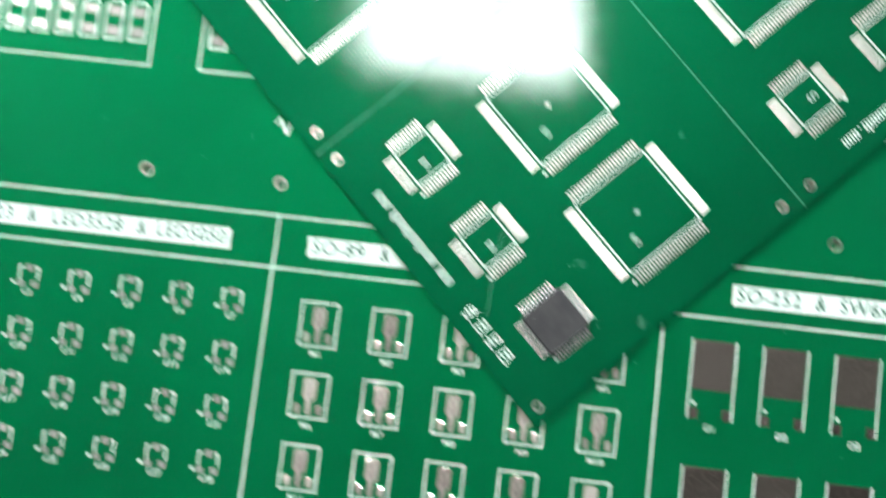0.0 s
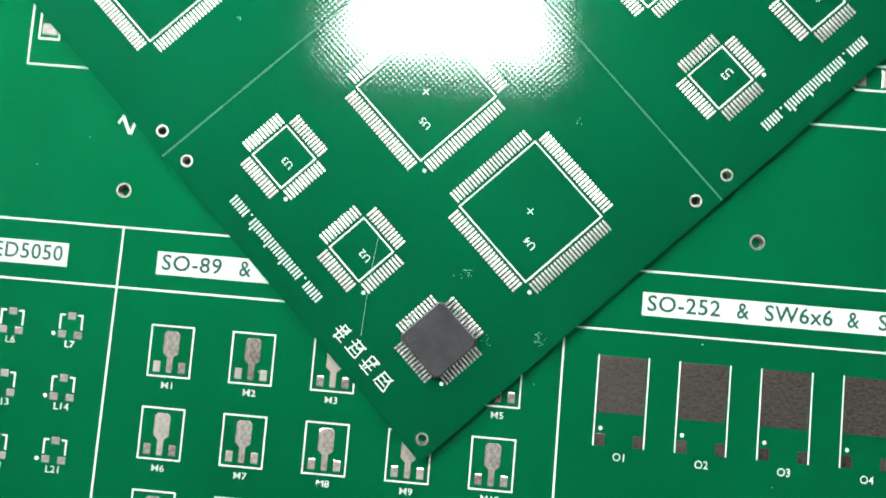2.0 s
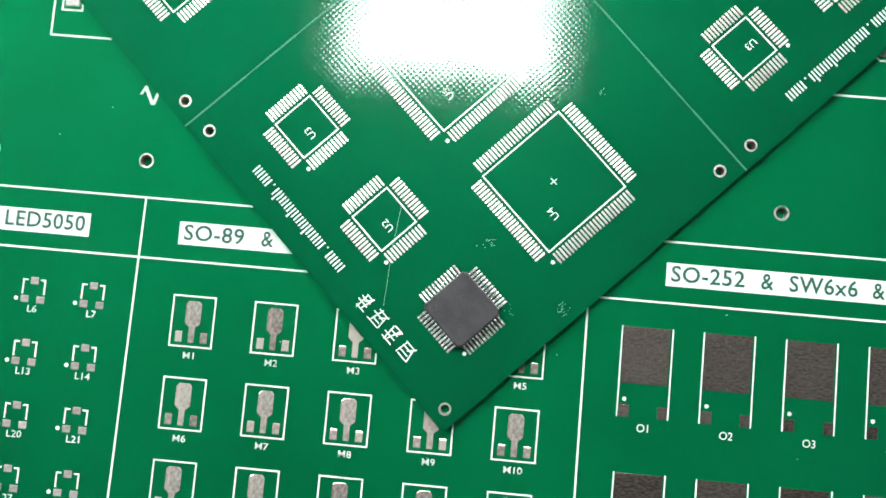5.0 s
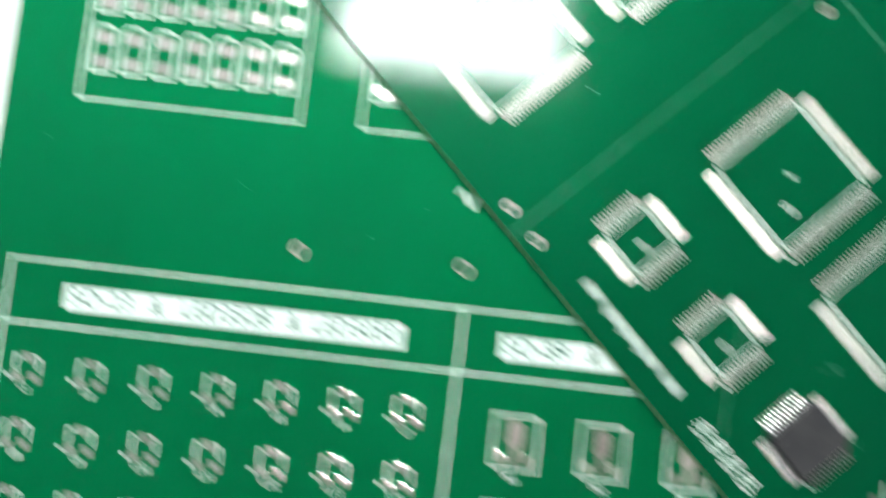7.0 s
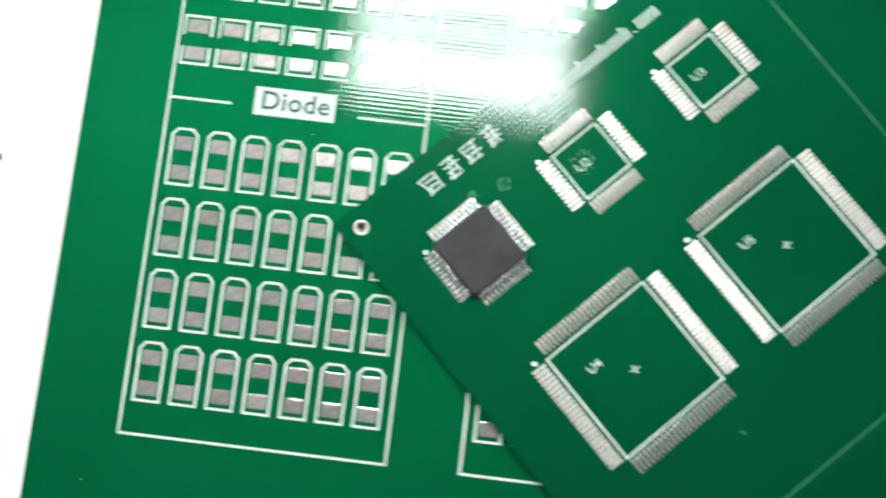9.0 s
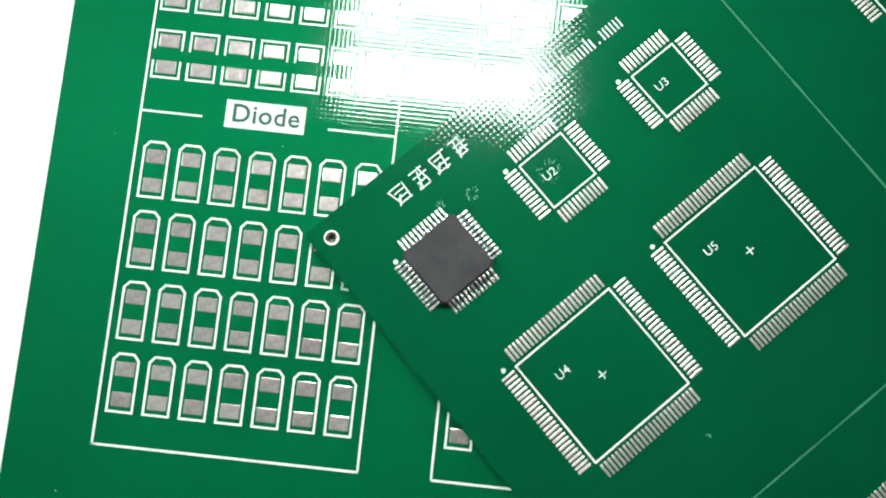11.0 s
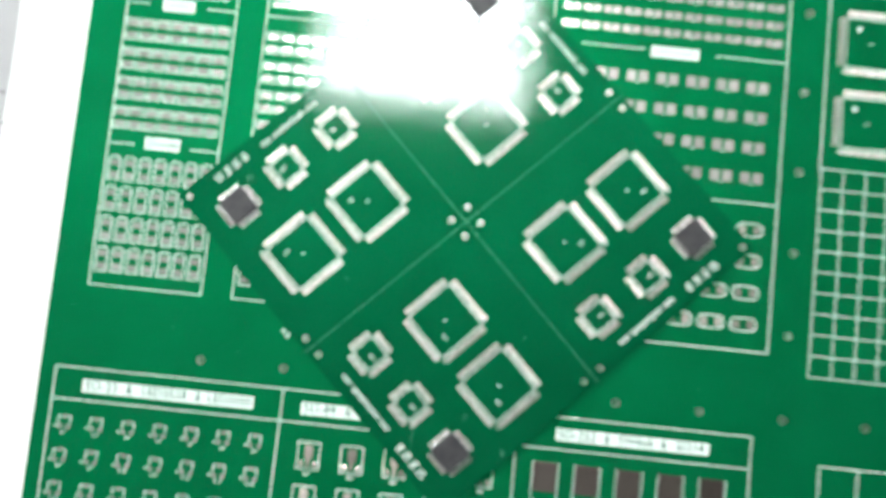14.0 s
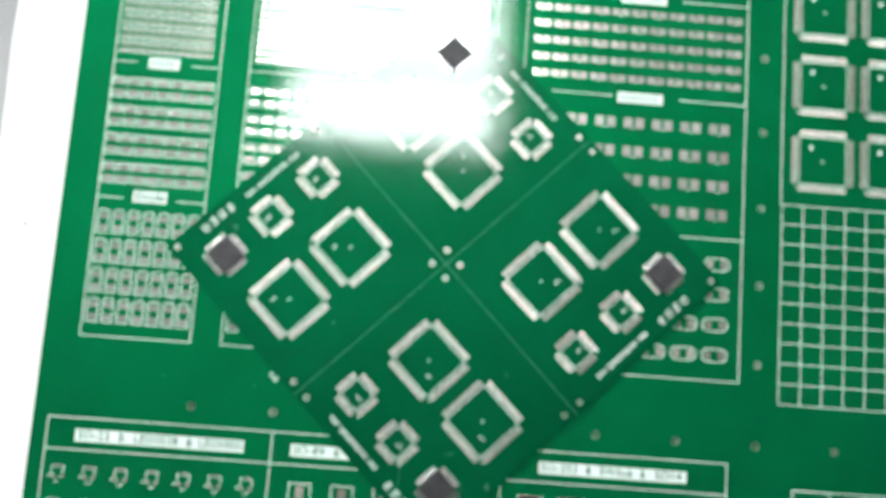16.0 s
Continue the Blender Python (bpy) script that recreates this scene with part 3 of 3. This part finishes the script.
def domed(name, sites, inner, outer, w=0.29):
    """Narrow pads whose tinning bulges across their width and rounds off at the tips."""
    h = (outer - inner) / 2
    prof = [(-0.5, 0.0), (-0.3, 0.017), (0.0, 0.026), (0.3, 0.017), (0.5, 0.0)]
    lines = [(-h, 0.0), (-h + 0.06, 0.85), (-h + 0.16, 1.0), (h - 0.16, 1.0), (h - 0.06, 0.85), (h, 0.0)]
    verts, faces = [], []
    for x, y, turn in sites:
        b = len(verts)
        for l, k in lines:
            for a, z in prof:
                px, py = a * w * (0.6 + 0.4 * k), l
                if turn:
                    px, py = -py, px
                verts.append((x + px, y + py, z * k + (0.004 if k else 0.0)))
        for r in range(5):
            for c in range(4):
                faces.append((b + 5 * r + c, b + 5 * r + c + 1, b + 5 * r + c + 6, b + 5 * r + c + 5))
    me = mesh_of(name, verts, faces, TIN_FINE)
    me.polygons.foreach_set("use_smooth", [True] * len(me.polygons))
    return me


def qfp_pad(inner, outer):
    return domed("pad", [(0, 0, 0)], inner, outer)


def qfp_joined(name, n, inner, outer):
    return domed(name, qfp_sites(n, inner, outer), inner, outer)


CROSS = prisms("cross_mark", [[(-0.5, -0.065), (-0.065, -0.065), (-0.065, -0.5), (0.065, -0.5), (0.065, -0.065), (0.5, -0.065), (0.5, 0.065), (0.065, 0.065), (0.065, 0.5), (-0.065, 0.5), (-0.065, 0.065), (-0.5, 0.065)]], INK0, INK1, SILK)


def qfp_footprint(parent, x, y, turn, big):
    """The printed square of a chip's place with its first-pin dot, and a cross where it is a large one."""
    f = put("footprint", BIG_INK if big else SMALL_INK, parent, x, y, 0, turn)
    put("pin_dot", DOT, f, *((-6.75, -7.55) if big else (-3.3, -4.3)))
    if big:
        put("cross_mark", CROSS, f)
    return f


BIG_INK = band("outline", rect(-6.27, -6.27, 6.27, 6.27), 0.2, SILK)
SMALL_INK = band("outline", rect(-2.83, -2.83, 2.83, 2.83), 0.2, SILK)
BIG_PAD, SMALL_PAD = qfp_pad(6.72, 8.32), qfp_pad(3.28, 4.86)
BIG_ALL, SMALL_ALL = qfp_joined("pad_array", 25, 6.72, 8.32), qfp_joined("pad_array", 12, 3.28, 4.86)

for r in range(4):
    for c in range(3):
        f = qfp_footprint(board, 97.0 + 18.3 * c, 34.8 + 20.6 * r, 0, True)
        put("pad_array", BIG_ALL, f, kind="stuff")
        put("printed_mark", prisms("printed_mark", [rect(-3.6, 3.0, -2.6, 4.2)], INK0, INK1, SILK), f)

# ---------------------------------------------------------------- the smaller panel of four boards, lying on the large one
PTURN, PTHICK = 45.65, 1.53
panel = thing("board_panel", "smaller green panel of four scored circuit boards lying diagonally", "circuit board", pose(0, 0, (PTHICK + 0.01) * MM, 0, 0, PTURN))


def quarter(x, y, k):
    for _ in range(k % 4):
        x, y = -y, x
    return x, y


ring_places = [quarter(x, y, k) for k in range(4) for x, y in ((-47.95, -47.95), (-48.0, -2.06), (-2.99, -47.9), (-2.52, -2.52))]
put("substrate", slab_with_holes("panel_substrate", soft_rect(-50, -50, 50, 50, 0.35), [(x, y, 0.58) for x, y in ring_places], 0.0, PTHICK, MASK_PANEL, GLASS_EDGE), panel)
pring = ring_mesh("hole_ring", 0.56, 0.8, -PTHICK + 0.02, 0.045, RING)
for x, y in ring_places:
    put("hole_ring", pring, panel, x, y)


def groove(x0, y0, x1, y1):
    """A scored line: two raised ragged lips with a pale floor between."""
    rnd = random.Random(5)
    n, loops = 60, []
    ux, uy = (x1 - x0) / 100.0, (y1 - y0) / 100.0
    for i in range(n):
        a, b = i / n, (i + 1) / n
        w = 0.11 + rnd.uniform(-0.03, 0.03)
        p, q = (x0 + (x1 - x0) * a, y0 + (y1 - y0) * a), (x0 + (x1 - x0) * b, y0 + (y1 - y0) * b)
        loops.append([(p[0] + uy * w, p[1] - ux * w), (q[0] + uy * w, q[1] - ux * w), (q[0] - uy * w, q[1] + ux * w), (p[0] - uy * w, p[1] + ux * w)])
    put("score_line", prisms("score_line", loops, -0.02, 0.012, SCORE), panel, label="pale scored breaking line")


groove(-0.46, -50, 0.46, 50)
groove(-50, 0.46, 50, -0.46)

# places in one quarter: designator, x, y, big or small
PARTS = [("U2", -38.48, -25.22, False), ("U3", -38.3, -9.8, False), ("U4", -19.35, -35.44, True), ("U5", -19.27, -15.3, True), ("U1", -38.45, -40.1, False)]
BIG_SITES, SMALL_SITES = qfp_sites(25, 6.72, 8.32), qfp_sites(12, 3.28, 4.86)


def block_marks(name, marks, w):
    return prisms(name, [bar(*m, w) for m in marks], INK0, INK1, SILK)


# the maker's web line and sign, as plain strokes
rnd = random.Random(11)
web = []
for i in range(18):
    y, low = -26.2 + i * 0.955, -46.05
    if i in (3, 14):
        web.append((low - 0.04, y, low - 0.06, y))
        continue
    tall = 1.45 if i in (7, 10, 13) else 1.02
    web += [(low, y - 0.24, low - tall, y - 0.24), (low, y + 0.24, low - 1.02, y + 0.24)]
WEB = block_marks("web_line", web, 0.22)
sign = []
for i in range(4):
    y = -39.4 + 2.62 * i
    for k in range(4):
        a, b = rnd.uniform(0.5, 1.0), rnd.uniform(0.4, 1.0)
        u = -45.95 - 0.62 * k - rnd.uniform(0, 0.2)
        sign.append((u, y - a, u, y + b))
    for k in range(2):
        v = y + (-0.45, 0.45)[k] + rnd.uniform(-0.2, 0.2)
        sign.append((-45.8 - rnd.uniform(0, 0.5), v, -48.2 + rnd.uniform(0, 0.5), v + rnd.uniform(-0.5, 0.5)))
    sign.append((-46.0, y + rnd.uniform(-0.9, -0.5), -46.9, y + rnd.uniform(-0.2, 0.2)))
SIGN = block_marks("maker_sign", sign, 0.16)

for k in range(4):
    for des, qx, qy, big in PARTS:
        x, y = quarter(qx, qy, k)
        turn = 90.0 * k
        f = qfp_footprint(panel, x, y, turn, big)
        if k == 0 and des != "U1":
            for sx, sy, st in (BIG_SITES if big else SMALL_SITES):
                put("pad", BIG_PAD if big else SMALL_PAD, f, sx, sy, 0, st)
        else:
            put("pad_array", BIG_ALL if big else SMALL_ALL, f, kind="stuff")
        if des != "U1":
            word(des, 0.9, f, -2.7 if big else -0.15, -3.0 if big else -0.9, INK1, 90.0, name="designator", squeeze=1.05)
    put("web_line", WEB, panel, 0, 0, 0, 90.0 * k, kind="stuff", label="row of small white printed strokes")
    put("maker_sign", SIGN, panel, 0, 0, 0, 90.0 * k, kind="stuff", label="four white printed sign blocks")

# small scuffs of the lacquer
rnd = random.Random(21)
scuffs = []
for cx, cy, n, s in ((-29.1, -48.2, 22, 0.9), (-30.6, -36.0, 10, 0.9), (-33.9, -44.0, 6, 0.6), (-7.4, -30.9, 5, 0.5)):
    for _ in range(n):
        x, y, a = cx + rnd.gauss(0, s * 0.5), cy + rnd.gauss(0, s * 0.5), rnd.uniform(0, math.pi)
        l = rnd.uniform(0.05, 0.25)
        scuffs.append(bar(x, y, x + l * math.cos(a), y + l * math.sin(a), 0.06))
for a, b in (((-35.7, -25.3), (-40.1, -28.7)), ((-40.1, -28.7), (-45.5, -33.4)), ((-30.5, -35.5), (-29.6, -36.3))):
    scuffs.append(bar(*a, *b, 0.05))
for cx, cy, r, n in ((-42.2, -33.7, 0.75, 22), (-39.0, -26.0, 1.3, 30), (-43.4, -37.0, 0.5, 10), (-7.9, -30.9, 0.4, 6)):
    for _ in range(n):
        a, q = rnd.uniform(0, 6.28), r * rnd.uniform(0.7, 1.1)
        x, y = quarter(cx + q * math.cos(a), cy + q * math.sin(a), -1)
        l = rnd.uniform(0.06, 0.3)
        scuffs.append(bar(x, y, x - l * math.sin(a), y + l * math.cos(a), 0.05))
put("scuff_field", prisms("scuffs", scuffs, -0.01, 0.006, GROOVE), panel, kind="stuff", label="pale scratches in the lacquer")


# specks of pale dust on the large board
rnd = random.Random(4)
dust = []
for dx, dy in ((-86.9, 0.3), (-88.7, 24.4), (-45.5, -33.4), (-20.6, -61.5), (-74.4, 8.6), (-92.4, 8.1), (-93.0, -29.5), (-31.0, -28.0), (-1.0, -74.0), (44.0, -70.0), (60.0, -35.0), (-52.0, -37.5), (-68.0, -33.0), (14.0, -60.0), (34.5, -53.3), (-24.8, 63.0)):
    r = rnd.uniform(0.035, 0.075)
    dust.append([(dx + r * rnd.uniform(0.5, 1.3) * math.cos(a * 1.05), dy + r * rnd.uniform(0.5, 1.3) * math.sin(a * 1.05)) for a in range(6)])
put("dust_field", prisms("dust_field", dust, -0.005, 0.02, SILK), board, kind="stuff", label="tiny pale dust specks")

# ---------------------------------------------------------------- chips
def chip_body():
    """Moulded block with drafted sides, bevelled corners and a round dimple."""
    bm = bmesh.new()
    rings = []
    for half, z, c in ((3.38, 0.12, 0.35), (3.5, 0.75, 0.4), (3.36, 1.44, 0.42), (3.28, 1.5, 0.42)):
        rings.append([bm.verts.new((x * MM, y * MM, z * MM)) for x, y in soft_rect(-half, -half, half, half, c)])
    for a, b in zip(rings, rings[1:]):
        for i in range(8):
            bm.faces.new((a[i], a[(i + 1) % 8], b[(i + 1) % 8], b[i]))
    bm.faces.new(list(reversed(rings[0])))
    n = 16
    edge = rings[-1]
    dim = [bm.verts.new(((-2.45 + 0.42 * math.cos(2 * math.pi * i / n)) * MM, (2.45 + 0.42 * math.sin(2 * math.pi * i / n)) * MM, 1.5 * MM)) for i in range(n)]
    low = [bm.verts.new((v.co.x * 0.98 - 0.049 * MM, v.co.y * 0.98 + 0.049 * MM, 1.4 * MM)) for v in dim]
    es = [bm.edges.get((edge[i], edge[(i + 1) % 8])) for i in range(8)] + [bm.edges.new((dim[i], dim[(i + 1) % n])) for i in range(n)]
    bmesh.ops.triangle_fill(bm, edges=es, use_beauty=True, normal=(0, 0, 1))
    for i in range(n):
        bm.faces.new((dim[i], dim[(i + 1) % n], low[(i + 1) % n], low[i]))
    bm.faces.new(low)
    bmesh.ops.recalc_face_normals(bm, faces=bm.faces)
    me = bpy.data.meshes.new("body")
    bm.to_mesh(me)
    bm.free()
    me.materials.append(EPOXY)
    return me


def gull_lead():
    """A gull-wing lead that leaves the body at mid height and ends flat on its pad."""
    path = [(3.4, 0.78), (3.78, 0.78), (3.9, 0.72), (4.02, 0.3), (4.12, 0.14), (4.25, 0.1), (4.62, 0.1)]
    w, t = 0.11, 0.07
    verts, faces = [], []
    for d, z in path:
        verts += [(-w, -d, z - t), (w, -d, z - t), (w, -d, z + t), (-w, -d, z + t)]
    for i in range(len(path) - 1):
        for k in range(4):
            a, b = 4 * i + k, 4 * i + (k + 1) % 4
            faces.append((a, b, b + 4, a + 4))
    e = 4 * (len(path) - 1)
    faces += [(3, 2, 1, 0), (e, e + 1, e + 2, e + 3)]
    return mesh_of("lead", verts, faces, LEAD)


def microchip():
    chip = thing("microchip", "square black epoxy chip with silver gull-wing leads, soldered on", "chip", group="chips on the panel")
    put("body", BODY, chip)
    for side in range(4):
        for i in range(12):
            a = (i - 5.5) * 0.5
            c, s = (1, 0, -1, 0)[side], (0, 1, 0, -1)[side]
            put("lead", LEAD_MESH, chip, a * c, a * s, 0, 90.0 * side)
    return chip


BODY, LEAD_MESH = chip_body(), gull_lead()
seat = Matrix.Translation((0, 0, (PTHICK + 0.01 + PAD1) * MM)) @ pose(0, 0, 0, 0, 0, PTURN)
first = microchip()
for k in range(4):
    x, y = quarter(-38.45, -40.1, k)
    m = seat @ pose(x * MM, y * MM, 0, 0, 0, 90.0 * k)
    if k == 0:
        first.matrix_basis = m
    else:
        copy_thing(first, m)
